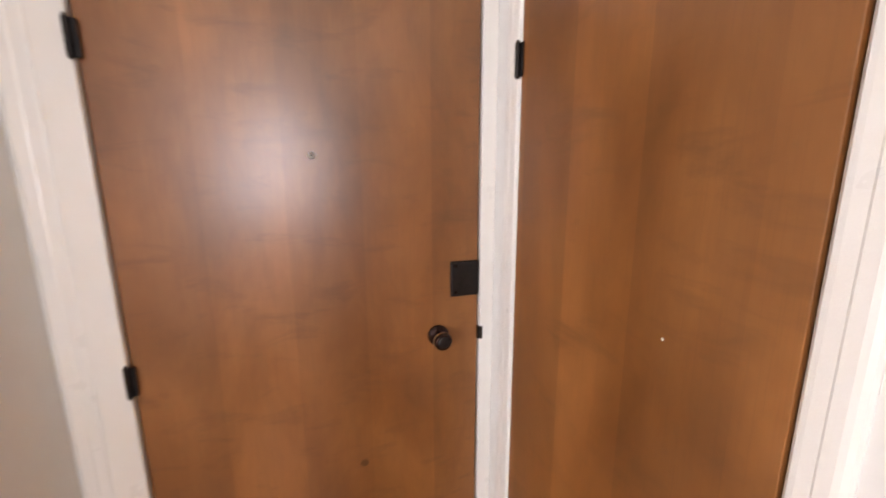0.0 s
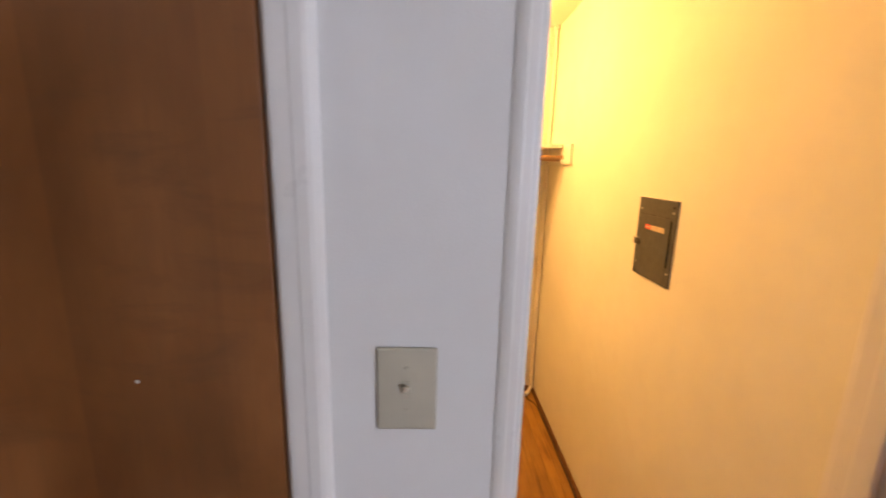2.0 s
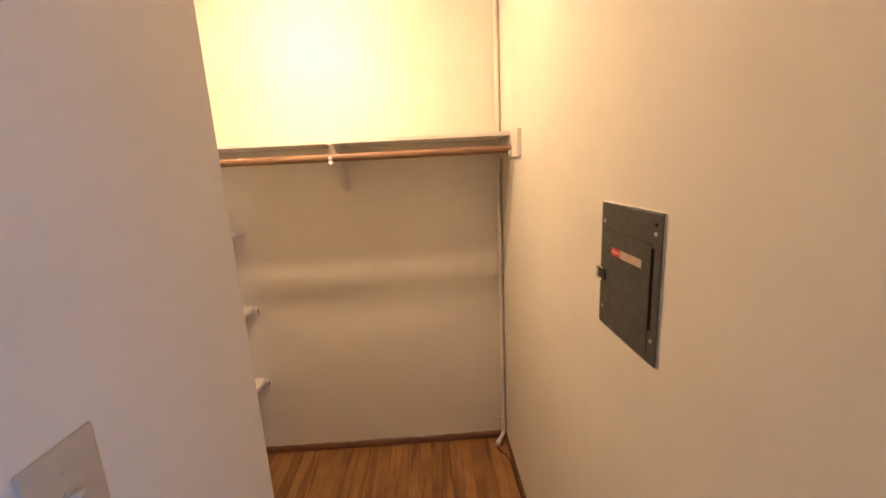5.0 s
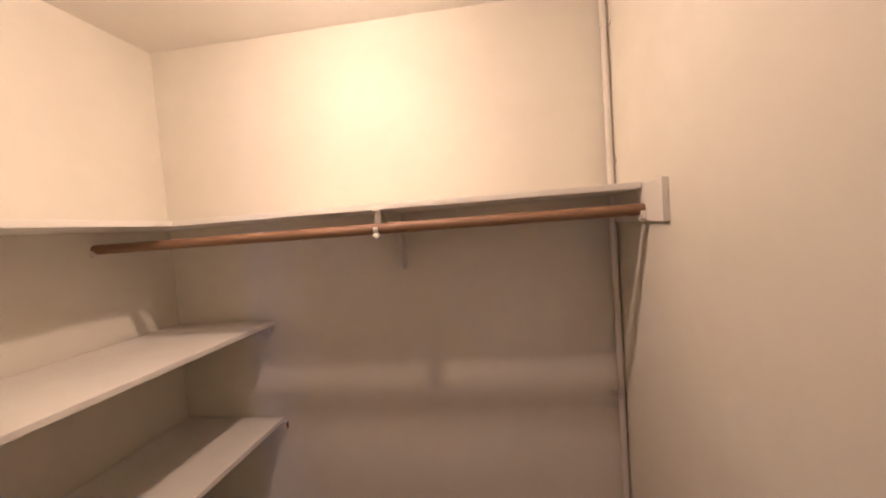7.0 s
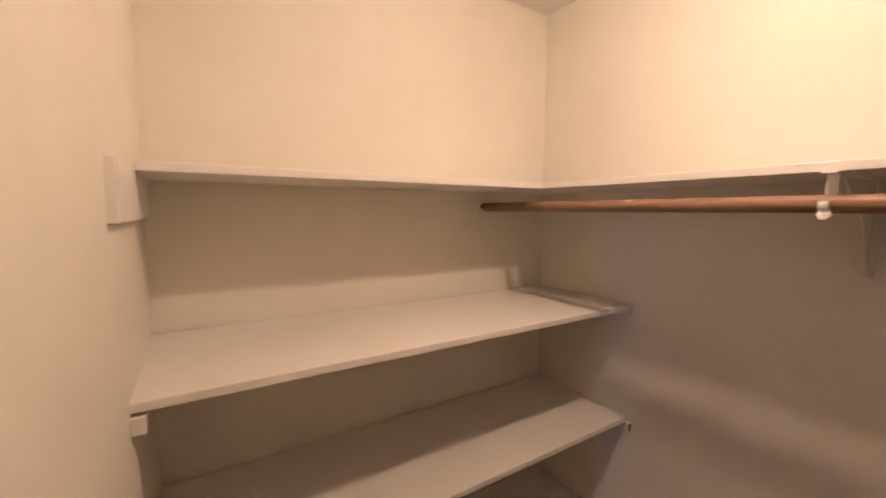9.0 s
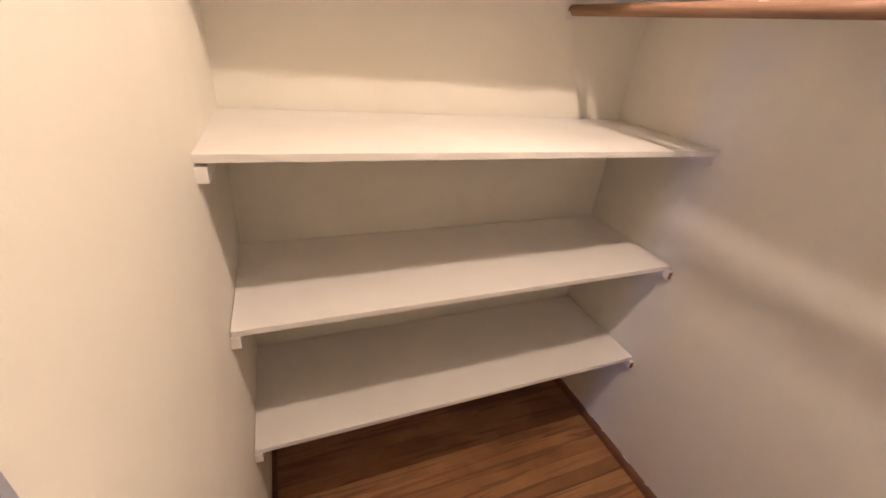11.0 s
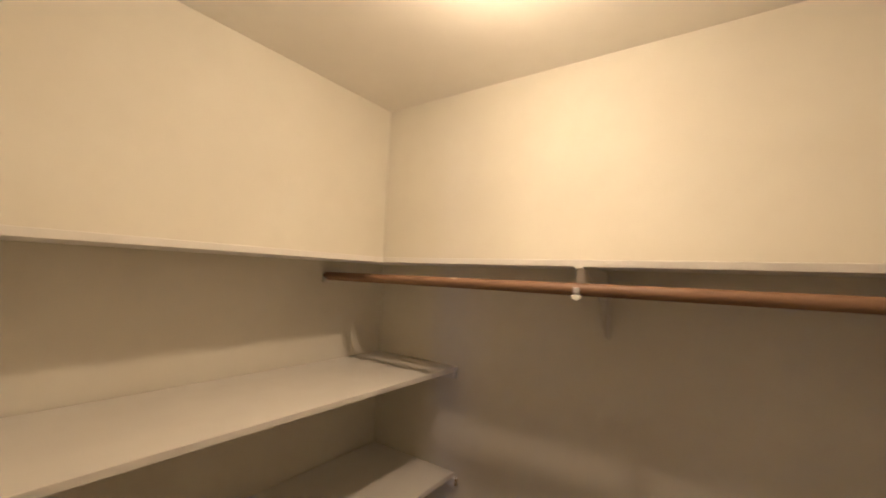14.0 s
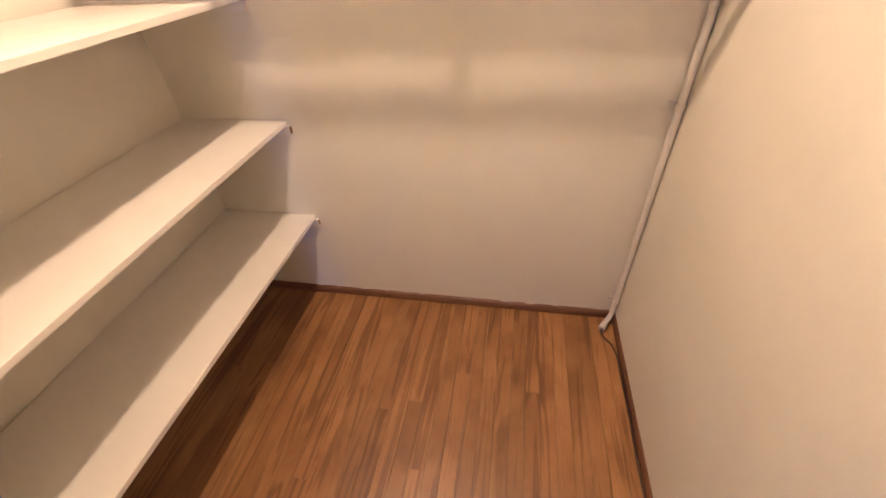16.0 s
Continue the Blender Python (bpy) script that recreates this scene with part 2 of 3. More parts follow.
def extrude_profile(bm, prof, origin, u, v, along, length):
    """A closed (u, v) outline carried along a direction."""
    o, u, v, along = Vector(origin), Vector(u), Vector(v), Vector(along)
    a = [bm.verts.new(o + u * p + v * q) for p, q in prof]
    b = [bm.verts.new(o + u * p + v * q + along * length) for p, q in prof]
    n = len(prof)
    for i in range(n):
        bm.faces.new((a[i], a[(i + 1) % n], b[(i + 1) % n], b[i]))
    bm.faces.new(a[::-1])
    bm.faces.new(b)
    bmesh.ops.recalc_face_normals(bm, faces=bm.faces[:])


def mesh_of(name, bm, material, smooth=False):
    me = bpy.data.meshes.new(name)
    bmesh.ops.recalc_face_normals(bm, faces=bm.faces[:])
    bm.to_mesh(me)
    bm.free()
    me.materials.append(material)
    if smooth:
        me.shade_smooth()
        me.set_sharp_from_angle(angle=radians(40))
    return me


def part(name, bm, material, parent=None, label="", smooth=False):
    ob = new(name, mesh_of(name, bm, material, smooth))
    if parent is not None:
        ob.parent = parent
        ob.matrix_parent_inverse = parent.matrix_world.inverted()
    if label:
        ob["label"] = label
    return ob


def thing(name, at, label, category, group="", kind=""):
    e = new(name)
    e.empty_display_size = 0.05
    e.location = at
    bpy.context.view_layer.update()
    return tagged(e, label, category, group, kind)


def setting(name, bm, material, label, category):
    return tagged(part(name, bm, material), label, category, "", "structure")


# ---- plan ----
XC = -0.742      # corridor's shelf-side wall
YS = -1.402      # alcove's return wall
XL = -1.806      # alcove's far wall
YC = -2.212      # entry hall's wall with the closet doorway
YI = -2.105      # its inner face
XW = -1.751      # entry hall's wall with the front door
XE, YE = 1.7, -6.2
JL, JR = -0.629, -0.064   # closet doorway between jambs
DH = 2.045 + Z0
BL, BR = -1.597, -0.936   # narrow door's opening
AL, AR = -3.154, -2.258   # front door's opening


# ---- floor, walls, ceiling ----
bm = bmesh.new()
box(bm, XL - 0.1, YC, Z0 - 0.06, 0.1, 0.1, Z0 - 0.014)
box(bm, XW - 0.1, YE - 0.1, Z0 - 0.06, XE + 0.1, YC, Z0 - 0.014)
floor = setting("floor", bm, GAP, "narrow honey-coloured oak strip floor with a worn satin finish", "floor")

bm = bmesh.new()
box(bm, XL - 0.1, 0, Z0 - 0.05, 0.1, 0.1, H)
wall_back = setting("wall_north", bm, WALL, "cream painted plaster wall behind the hanging rod", "wall")
bm = bmesh.new()
box(bm, 0, YI, Z0 - 0.05, 0.1, 0, H)
setting("wall_east", bm, WALL, "cream painted plaster wall that holds the breaker panel", "wall")
bm = bmesh.new()
box(bm, XL - 0.1, YS, Z0 - 0.05, XL, 0, H)
setting("wall_west", bm, WALL, "cream painted plaster wall behind the shelves", "wall")
bm = bmesh.new()
extrude_profile(bm, [(XL - 0.1, YS - 0.1), (XC - 0.1, YS - 0.1), (XC - 0.1, YI), (XC, YI), (XC + 0.005, YS - 0.009), (XL - 0.1, YS + 0.001)],
                (0, 0, Z0 - 0.05), (1, 0, 0), (0, 1, 0), (0, 0, 1), H - Z0 + 0.05)
setting("wall_return", bm, WALL, "cream painted plaster wall turning the corner into the alcove", "wall")

bm = bmesh.new()
for x0, x1, z0 in ((XW - 0.1, BL - 0.018, Z0 - 0.05), (BR + 0.018, JL - 0.02, Z0 - 0.05), (JR + 0.02, XE, Z0 - 0.05),
                   (BL - 0.018, BR + 0.018, DH + 0.02), (JL - 0.02, JR + 0.02, DH + 0.02)):
    box(bm, x0, YC, z0, x1, YI, H)
setting("wall_entry_north", bm, HALLWALL, "white painted plaster entry hall wall with two doorways", "wall")
# unseen wall, added to keep sky light from leaking round the narrow door
bm = bmesh.new()
box(bm, BL - 0.3, YI + 0.3, Z0 - 0.05, BR + 0.05, YI + 0.35, H)
setting("wall_behind_narrow_door", bm, WALL, "unseen plain wall added behind the narrow door against light leaks", "wall")

bm = bmesh.new()
box(bm, XW - 0.1, YE, Z0 - 0.05, XW, AL - 0.02, H)
box(bm, XW - 0.1, AL - 0.02, DH + 0.02, XW, YC, H)
box(bm, XW - 0.1, AR + 0.02, Z0 - 0.05, XW, YC, DH + 0.02)
setting("wall_entry_west", bm, HALLWALL, "white painted plaster entry hall wall round the front door", "wall")
bm = bmesh.new()
box(bm, XW, -3.40, Z0 - 0.05, -0.75, -3.300, H)
setting("wall_entry_stub", bm, HALLWALL, "white painted plaster wall beside the front door", "wall")
bm = bmesh.new()
box(bm, XW - 0.1, YE - 0.1, Z0 - 0.05, XE + 0.1, YE, H)
setting("wall_entry_south", bm, HALLWALL, "plain white painted plaster wall", "wall")
bm = bmesh.new()
box(bm, XE, YE, Z0 - 0.05, XE + 0.1, YI, 0.8)
box(bm, XE, YE, 2.1, XE + 0.1, YI, H)
for y0, y1 in ((YE, -5.90), (-5.00, -3.32), (-2.72, YI)):
    box(bm, XE, y0, 0.8, XE + 0.1, y1, 2.1)
setting("wall_entry_east", bm, HALLWALL, "white painted plaster wall with two window openings", "wall")

bm = bmesh.new()
box(bm, XL - 0.1, YI, H, 0.1, 0.1, H + 0.08)
setting("ceiling", bm, CEIL, "flat off-white painted closet ceiling", "ceiling")
bm = bmesh.new()
box(bm, XW - 0.1, YE - 0.1, H, XE + 0.1, YI, H + 0.08)
setting("ceiling_entry", bm, CEIL, "flat off-white painted entry hall ceiling", "ceiling")


# ---- mouldings ----
def casing(name, x, y, ux, uy, width, height, label, proud=1.0):
    """Upright door casing: a flat board with an eased outer edge and a stepped bead."""
    w = width
    prof = [(0, 0), (0, 0.007), (0.003, 0.0095), (0.010, 0.0105), (w * 0.45, 0.011), (w * 0.5, 0.012), (w - 0.014, 0.0122),
            (w - 0.008, 0.0105), (w - 0.003, 0.007), (w, 0.003), (w, 0)]
    bm = bmesh.new()
    prof = [(p, q * proud) for p, q in prof]
    extrude_profile(bm, prof, (x, y, Z0), ux, uy, (0, 0, 1), height - Z0)
    return setting(name, bm, TRIM, label, "door trim")


N_, E_ = (0, -1, 0), (1, 0, 0)
casing("trim_closet_left", JL - 0.005, YC, (-1, 0, 0), N_, 0.029, DH + 0.05, "white gloss-painted wooden door casing beside the light switch", 0.45)
casing("trim_closet_right", JR + 0.006, YC, (1, 0, 0), N_, 0.05, DH + 0.05, "white gloss-painted wooden door casing behind the open door")
casing("trim_narrow_left", BL - 0.004, YC, (-1, 0, 0), N_, 0.066, DH + 0.05, "white gloss-painted wooden casing in the corner between two doors")
casing("trim_narrow_right", BR + 0.004, YC, (1, 0, 0), N_, 0.055, DH + 0.05, "white gloss-painted wooden casing of the narrow door")
casing("trim_front_left", XW, AL - 0.072, (0, -1, 0), E_, 0.07, DH + 0.05, "white gloss-painted wooden outer casing of the front door")
bm = bmesh.new()
box(bm, XW, AL - 0.070, Z0, XW + 0.022, AL - 0.002, DH + 0.03, 0.003)
setting("trim_front_jamb", bm, TRIM, "white gloss-painted front door jamb with hinge cuts", "door trim")
bm = bmesh.new()
box(bm, XW, AR + 0.002, Z0, XW + 0.016, YC - 0.0005, DH + 0.03, 0.003)
setting("trim_front_right", bm, TRIM, "white gloss-painted front door casing with the latch strike", "door trim")
for nm, x0, x1, lab in (("trim_closet_head", JL - 0.055, JR + 0.08, "white gloss-painted head casing over the closet doorway"),
                        ("trim_narrow_head", BL - 0.070, BR + 0.059, "white gloss-painted head casing over the narrow door")):
    bm = bmesh.new()
    box(bm, x0, YC - 0.017, DH + 0.052, x1, YC, DH + 0.11, 0.004)
    setting(nm, bm, TRIM, lab, "door trim")
bm = bmesh.new()
box(bm, XW, AL - 0.14, DH + 0.052, XW + 0.017, YC - 0.012, DH + 0.11, 0.004)
setting("trim_front_head", bm, TRIM, "white gloss-painted head casing over the front door", "door trim")


def jamb(name, x0, x1, stop0, stop1, label):
    bm = bmesh.new()
    box(bm, x0, YC - 0.003, Z0, x1, YI + 0.003, DH + 0.02, 0.0025)
    box(bm, stop0, YC + 0.037, Z0, stop1, YC + 0.072, DH, 0.003)
    return setting(name, bm, TRIM, label, "door jamb")


jamb("jamb_closet_left", JL - 0.02, JL, JL, JL + 0.013, "white gloss-painted door jamb with a raised stop")
jamb("jamb_closet_right", JR, JR + 0.02, JR - 0.013, JR, "white gloss-painted door jamb with a raised stop")
bm = bmesh.new()
box(bm, JL, YC - 0.003, DH, JR, YI + 0.003, DH + 0.02, 0.0025)
setting("jamb_closet_head", bm, TRIM, "white gloss-painted head jamb of the closet doorway", "door jamb")
# inner casing of the closet doorway
bm = bmesh.new()
box(bm, XC, YI, Z0, JL - 0.004, YI + 0.014, DH + 0.05, 0.003)
setting("trim_inner_left", bm, TRIM, "white gloss-painted inner casing of the closet doorway", "door trim")
bm = bmesh.new()
box(bm, JR + 0.004, YI, Z0, -0.002, YI + 0.014, DH + 0.05, 0.003)
setting("trim_inner_right", bm, TRIM, "white gloss-painted inner casing of the closet doorway", "door trim")

# shoe moulding along the closet floor
SHOE = [(0, 0), (0, 0.036), (0.004, 0.036), (0.010, 0.032), (0.015, 0.024), (0.018, 0.012), (0.018, 0)]
for nm, o, u, al, ln in (("baseboard_north", (XL, 0, Z0), (0, -1, 0), (1, 0, 0), -XL),
                         ("baseboard_east", (0, YI + 0.016, Z0), (-1, 0, 0), (0, 1, 0), -YI - 0.034),
                         ("baseboard_west", (XL, YS + 0.018, Z0), (1, 0, 0), (0, 1, 0), -YS - 0.036),
                         ("baseboard_return", (XL, YS, Z0), (0, 1, 0), (1, 0, 0), XC - XL),
                         ("baseboard_corridor", (XC, YI + 0.016, Z0), (1, 0, 0), (0, 1, 0), YS - YI)):
    bm = bmesh.new()
    thin = 0.6 if nm == "baseboard_east" else 1.0
    extrude_profile(bm, [(p * thin, q) for p, q in SHOE], o, u, (0, 0, 1), al, ln)
    setting(nm, bm, SHOEWOOD, "dark-stained wooden quarter-round moulding along the floor", "baseboard")


# Paint specks and thin highlights, both modelled as pale bits on the moulding.
rng = random.Random(8)
bm = bmesh.new()
xx = XL + 0.02
while xx < -0.05:
    ln = rng.uniform(0.008, 0.05)
    if rng.random() < 0.4:
        box(bm, xx, -0.0042, Z0 + 0.0338, min(xx + ln, -0.04), -0.0004, Z0 + 0.0355 + rng.uniform(0.0, 0.0012), 0.0005, 1)
    xx += ln + rng.uniform(0.0, 0.03)
part("paint_line", bm, WALL, bpy.data.objects["baseboard_north"], "uneven cream line of paint specks and modelled highlights on the moulding's top")


# ---- doors ----
def hinge(parent, at, side, out, height=0.075):
    """A butt hinge: knuckle barrel with tips and a leaf edge. side: towards the door, out: from the wall."""
    at, side, out = Vector(at), Vector(side), Vector(out)
    bm = bmesh.new()
    c = at + out * 0.008
    cyl(bm, c, c + Vector((0, 0, height)), 0.0065, seg=14)
    cyl(bm, c + Vector((0, 0, height)), c + Vector((0, 0, height + 0.007)), 0.0055, 0.003, seg=14)
    cyl(bm, c - Vector((0, 0, 0.005)), c, 0.003, 0.0055, seg=14)
    for k in (0.2, 0.4, 0.6, 0.8):
        cyl(bm, c + Vector((0, 0, height * k - 0.0008)), c + Vector((0, 0, height * k + 0.0008)), 0.0072, seg=14)
    a, b = at - side * 0.004, at + side * 0.016 + out * 0.004 + Vector((0, 0, height))
    box(bm, min(a.x, b.x), min(a.y, b.y), a.z, max(a.x, b.x), max(a.y, b.y), b.z, 0.0008, 1)
    return part("hinge", bm, BLACKMETAL, parent, "black metal butt hinge", True)


# front door in the west wall
door_1 = thing("door_1", (XW, (AL + AR) / 2, Z0), "closed flush front door in glossy reddish-brown wood veneer with a peephole", "door", "", "structure")
bm = bmesh.new()
box(bm, XW - 0.04, AL + 0.002, Z0 + 0.008, XW + 0.006, AR - 0.002, DH - 0.003, 0.002)
part("leaf", bm, DOORWOOD, door_1)
bm = bmesh.new()
box(bm, XW - 0.06, AL - 0.018, Z0 - 0.012, XW - 0.045, AR + 0.018, DH + 0.018)
part("backing", bm, GAP, door_1)
for z in (1.791, 1.034, 0.25):
    hinge(door_1, (XW + 0.018, AL - 0.002, z), (0, 1, 0), (1, 0, 0))
KN = (XW + 0.006, -2.385, 1.083)
mK = Matrix.Translation(KN) @ Matrix.Rotation(radians(90), 4, "Y") @ Matrix.Diagonal((0.95, 0.95, 1.08, 1))
bm = bmesh.new()
lathe(bm, [(0.0, 0), (0.033, 0.0005), (0.0335, 0.004), (0.031, 0.008), (0.024, 0.011), (0.014, 0.014), (0.0135, 0.020)], mK)
rose = part("doorknob", bm, BRONZE, door_1, "dark oil-rubbed bronze round doorknob", True)
bm = bmesh.new()
lathe(bm, [(0.0, 0.020), (0.0125, 0.0201), (0.0145, 0.030), (0.023, 0.036), (0.0275, 0.044), (0.0275, 0.051), (0.0235, 0.057), (0.021, 0.058)], mK)
part("knob_grip", bm, BRONZE, rose, "", True)
bm = bmesh.new()
lathe(bm, [(0.0265, 0.0405), (0.0285, 0.0425), (0.0285, 0.0475), (0.0265, 0.0495)], mK)
part("rim", bm, BRASSWEAR, rose, "worn bronze rim", True)
bm = bmesh.new()
lathe(bm, [(0.0, 0.0578), (0.019, 0.0579), (0.017, 0.0595), (0.009, 0.0605), (0.0, 0.0606)], mK)
part("button", bm, BLACKMETAL, rose, "", True)
bm = bmesh.new()
box(bm, XW + 0.006, -2.347, 1.198, XW + 0.017, AR - 0.002, 1.304, 0.005, 3)
lockp = part("lock_case", bm, BLACKMETAL, door_1, "dark bronze rectangular rim lock plate", True)
for y, z in ((-2.333, 1.291), (-2.333, 1.212)):
    bm = bmesh.new()
    lathe(bm, [(0.0, 0), (0.0042, 0.0002), (0.0038, 0.0016), (0.0, 0.0022)], Matrix.Translation((XW + 0.017, y, z)) @ Matrix.Rotation(radians(90), 4, "Y"), 12)
    part("screw", bm, BRONZE, lockp, "", True)
bm = bmesh.new()
box(bm, XW + 0.004, AR - 0.003, 1.057, XW + 0.019, AR + 0.012, 1.098, 0.002)
part("strike", bm, BLACKMETAL, door_1, "black metal latch strike")
mP = Matrix.Translation((XW + 0.006, -2.709, 1.601)) @ Matrix.Rotation(radians(90), 4, "Y")
bm = bmesh.new()
lathe(bm, [(0.0045, 0), (0.0095, 0.0004), (0.0092, 0.003), (0.0065, 0.0042), (0.005, 0.003)], mP, 24)
ph = part("peephole", bm, STEEL, door_1, "small metal peephole ring", True)
bm = bmesh.new()
lathe(bm, [(0.0, 0.001), (0.005, 0.0012), (0.0045, 0.0028), (0.0, 0.0034)], mP, 16)
part("lens", bm, GAP, ph, "", True)
bm = bmesh.new()
lathe(bm, [(0.0, 0.0), (0.012, 0.0002), (0.010, 0.0008), (0.0, 0.001)], Matrix.Translation((XW + 0.006, -2.616, 0.705)) @ Matrix.Rotation(radians(90), 4, "Y"), 18)
part("plug", bm, SHOEWOOD, door_1, "small dark round wood plug", True)

# narrow closed door in the entry north wall
door_2 = thing("door_2", ((BL + BR) / 2, YC, Z0), "closed narrow flush door in reddish-brown wood veneer with black hinges", "door", "", "structure")
bm = bmesh.new()
box(bm, BL + 0.003, YC - 0.004, Z0 + 0.008, BR - 0.004, YC + 0.03, DH - 0.003, 0.002)
part("leaf", bm, DOORWOOD, door_2)
bm = bmesh.new()
box(bm, BL - 0.016, YC + 0.034, Z0 - 0.012, BR + 0.016, YC + 0.05, DH + 0.018)
part("backing", bm, GAP, door_2)
bm = bmesh.new()
box(bm, BL - 0.016, YC - 0.002, Z0, BL + 0.0005, YC + 0.032, DH)
part("jamb", bm, TRIM, door_2, "white painted jamb edge")
bm = bmesh.new()
box(bm, BR + 0.0005, YC - 0.002, Z0, BR + 0.016, YC + 0.032, DH)
part("jamb", bm, TRIM, door_2, "white painted jamb edge")
for z in (1.783, 0.25):
    hinge(door_2, (BL - 0.001, YC - 0.006, z), (1, 0, 0), (0, -1, 0))

bm = bmesh.new()
lathe(bm, [(0.0, 0.0), (0.0028, 0.0002), (0.002, 0.0008), (0.0, 0.001)], Matrix.Translation((-1.118, YC - 0.004, 1.312)) @ Matrix.Rotation(radians(90), 4, "X"), 10)
part("paint_speck", bm, CHIP, door_2, "tiny white paint speck")

# closet door, swung wide open against the entry wall
PIN = Vector((JR, YC - 0.008, 0))
door_3 = thing("door_3", (PIN.x, PIN.y, Z0), "wide-open flush closet door in dull reddish-brown wood veneer", "door", "", "structure")
bm = bmesh.new()
box(bm, -0.563, 0.008, Z0 + 0.008, -0.003, 0.043, DH - 0.003, 0.002)
bmesh.ops.transform(bm, matrix=Matrix.Translation(PIN) @ Matrix.Rotation(radians(104), 4, "Z"), verts=bm.verts)
part("leaf", bm, DOORWOOD, door_3)
for z in (1.783, 0.96, 0.25):
    bm = bmesh.new()
    cyl(bm, (PIN.x, PIN.y, z), (PIN.x, PIN.y, z + 0.075), 0.0055, seg=14)
    part("hinge", bm, BLACKMETAL, door_3, "black metal butt hinge", True)


# ---- unseen windows added for the entry hall's daylight ----
def window(name, x0, x1, y0, y1, label):
    w = thing(name, ((x0 + x1) / 2, (y0 + y1) / 2, 0.8), label, "window", "", "structure")
    alongx = (x1 - x0) > (y1 - y0)
    t = 0.04

    def bar(a, b, z0, z1, nm):
        bm = bmesh.new()
        if alongx:
            box(bm, a, (y0 + y1) / 2 - 0.02, z0, b, (y0 + y1) / 2 + 0.02, z1, 0.003)
        else:
            box(bm, (x0 + x1) / 2 - 0.02, a, z0, (x0 + x1) / 2 + 0.02, b, z1, 0.003)
        part(nm, bm, TRIM, w)
    lo, hi = (x0, x1) if alongx else (y0, y1)
    mid = (lo + hi) / 2
    bar(lo, hi, 0.8, 0.8 + t, "window_frame")
    bar(lo, hi, 2.1 - t, 2.1, "window_frame")
    for a in (lo, mid - t / 2, hi - t):
        bar(a, a + t, 0.8 + t, 2.1 - t, "window_frame")
    for a, b in ((lo + t, mid - t / 2), (mid + t / 2, hi - t)):
        bm = bmesh.new()
        if alongx:
            box(bm, a, (y0 + y1) / 2 - 0.003, 0.8 + t, b, (y0 + y1) / 2 + 0.003, 2.1 - t)
        else:
            box(bm, (x0 + x1) / 2 - 0.003, a, 0.8 + t, (x0 + x1) / 2 + 0.003, b, 2.1 - t)
        part("pane", bm, glassm, w).visible_shadow = False


window("window_1", XE, XE + 0.1, -3.32, -2.72, "unseen white framed two-pane window added to let daylight into the entry hall")
window("window_2", XE, XE + 0.1, -5.90, -5.00, "unseen white framed two-pane window added to let daylight into the entry hall")
bm = bmesh.new()
box(bm, -60, -60, -0.6, 60, 60, -0.5)
setting("ground", bm, plain("ground_earth", (0.12, 0.11, 0.09), 0.9, 0, 0.3, 2), "dull earth ground outside the windows", "ground")


# ---- light switches ----
def switch(origin, u, out, label, up=True):
    """Toggle switch plate: u along the wall, out from it; origin at the plate's centre on the wall."""
    o, u, out = Vector(origin), Vector(u), Vector(out)
    z = Vector((0, 0, 1))
    m = Matrix((u, z, out)).transposed().to_4x4()
    m.translation = o
    s = thing("light_switch", o, label, "light switch", "light switches")

    def put(nm, bm, mat, lab="", smooth=True):
        bmesh.ops.transform(bm, matrix=m, verts=bm.verts)
        return part(nm, bm, mat, s, lab, smooth)
    bm = bmesh.new()
    box(bm, -0.0385, -0.0575, 0, 0.0385, 0.0575, 0.0055, 0.0035, 3)
    put("plate", bm, ALMOND)
    bm = bmesh.new()
    box(bm, -0.006, -0.0125, 0.0052, 0.006, 0.0125, 0.0062, 0.0008, 1)
    put("collar", bm, ALMOND)
    bm = bmesh.new()
    a = 1 if up else -1
    r = bmesh.ops.create_cube(bm, size=1)
    for v in r["verts"]:
        tip = v.co.z > 0
        v.co = Vector((v.co.x * (0.0072 if tip else 0.009), v.co.y * (0.006 if tip else 0.011) + (0.0075 * a if tip else 0), 0.017 if tip else 0.004))
    bmesh.ops.bevel(bm, geom=bm.edges[:], offset=0.0012, segments=2, affect="EDGES")
    put("toggle", bm, IVORY, "small ivory toggle")
    for y in (-0.030, 0.030):
        bm = bmesh.new()
        lathe(bm, [(0.0, 0.0054), (0.0034, 0.0055), (0.0029, 0.0066), (0.0, 0.007)], Matrix.Translation((0, y, 0)), 14)
        put("screw", bm, ALMOND)
    return s


switch((-0.7785, YC, 1.305), (1, 0, 0), (0, -1, 0), "almond toggle switch with an oversized plate on the white entry wall")
switch((XC, -1.787, 1.305), (0, 1, 0), (1, 0, 0), "almond toggle switch beside the corner inside the closet doorway")


# ---- breaker panel ----
PY0, PY1, PZ0, PZ1 = -1.480, -1.249, 1.219, 1.496
panel = thing("breaker_panel", (0, (PY0 + PY1) / 2, PZ0), "dark grey metal breaker panel with ragged cream paint round its rim", "electrical panel")
bm = bmesh.new()
box(bm, -0.006, PY0, PZ0, 0.0, PY1, PZ1, 0.0015)
part("cover_plate", bm, PANELGREY, panel)
DY0, DY1, DZ0, DZ1 = -1.452, -1.258, 1.226, 1.437
bm = bmesh.new()
box(bm, -0.0074, DY0, DZ0, -0.006, DY1, DZ1, 0.0006)
pdoor = part("panel_door", bm, PANELGREY, panel)
bm = bmesh.new()
box(bm, -0.0066, DY0 - 0.001, DZ1 + 0.0005, -0.006, DY1, DZ1 + 0.0036)
part("seam", bm, PANELDARK, panel)
bm = bmesh.new()
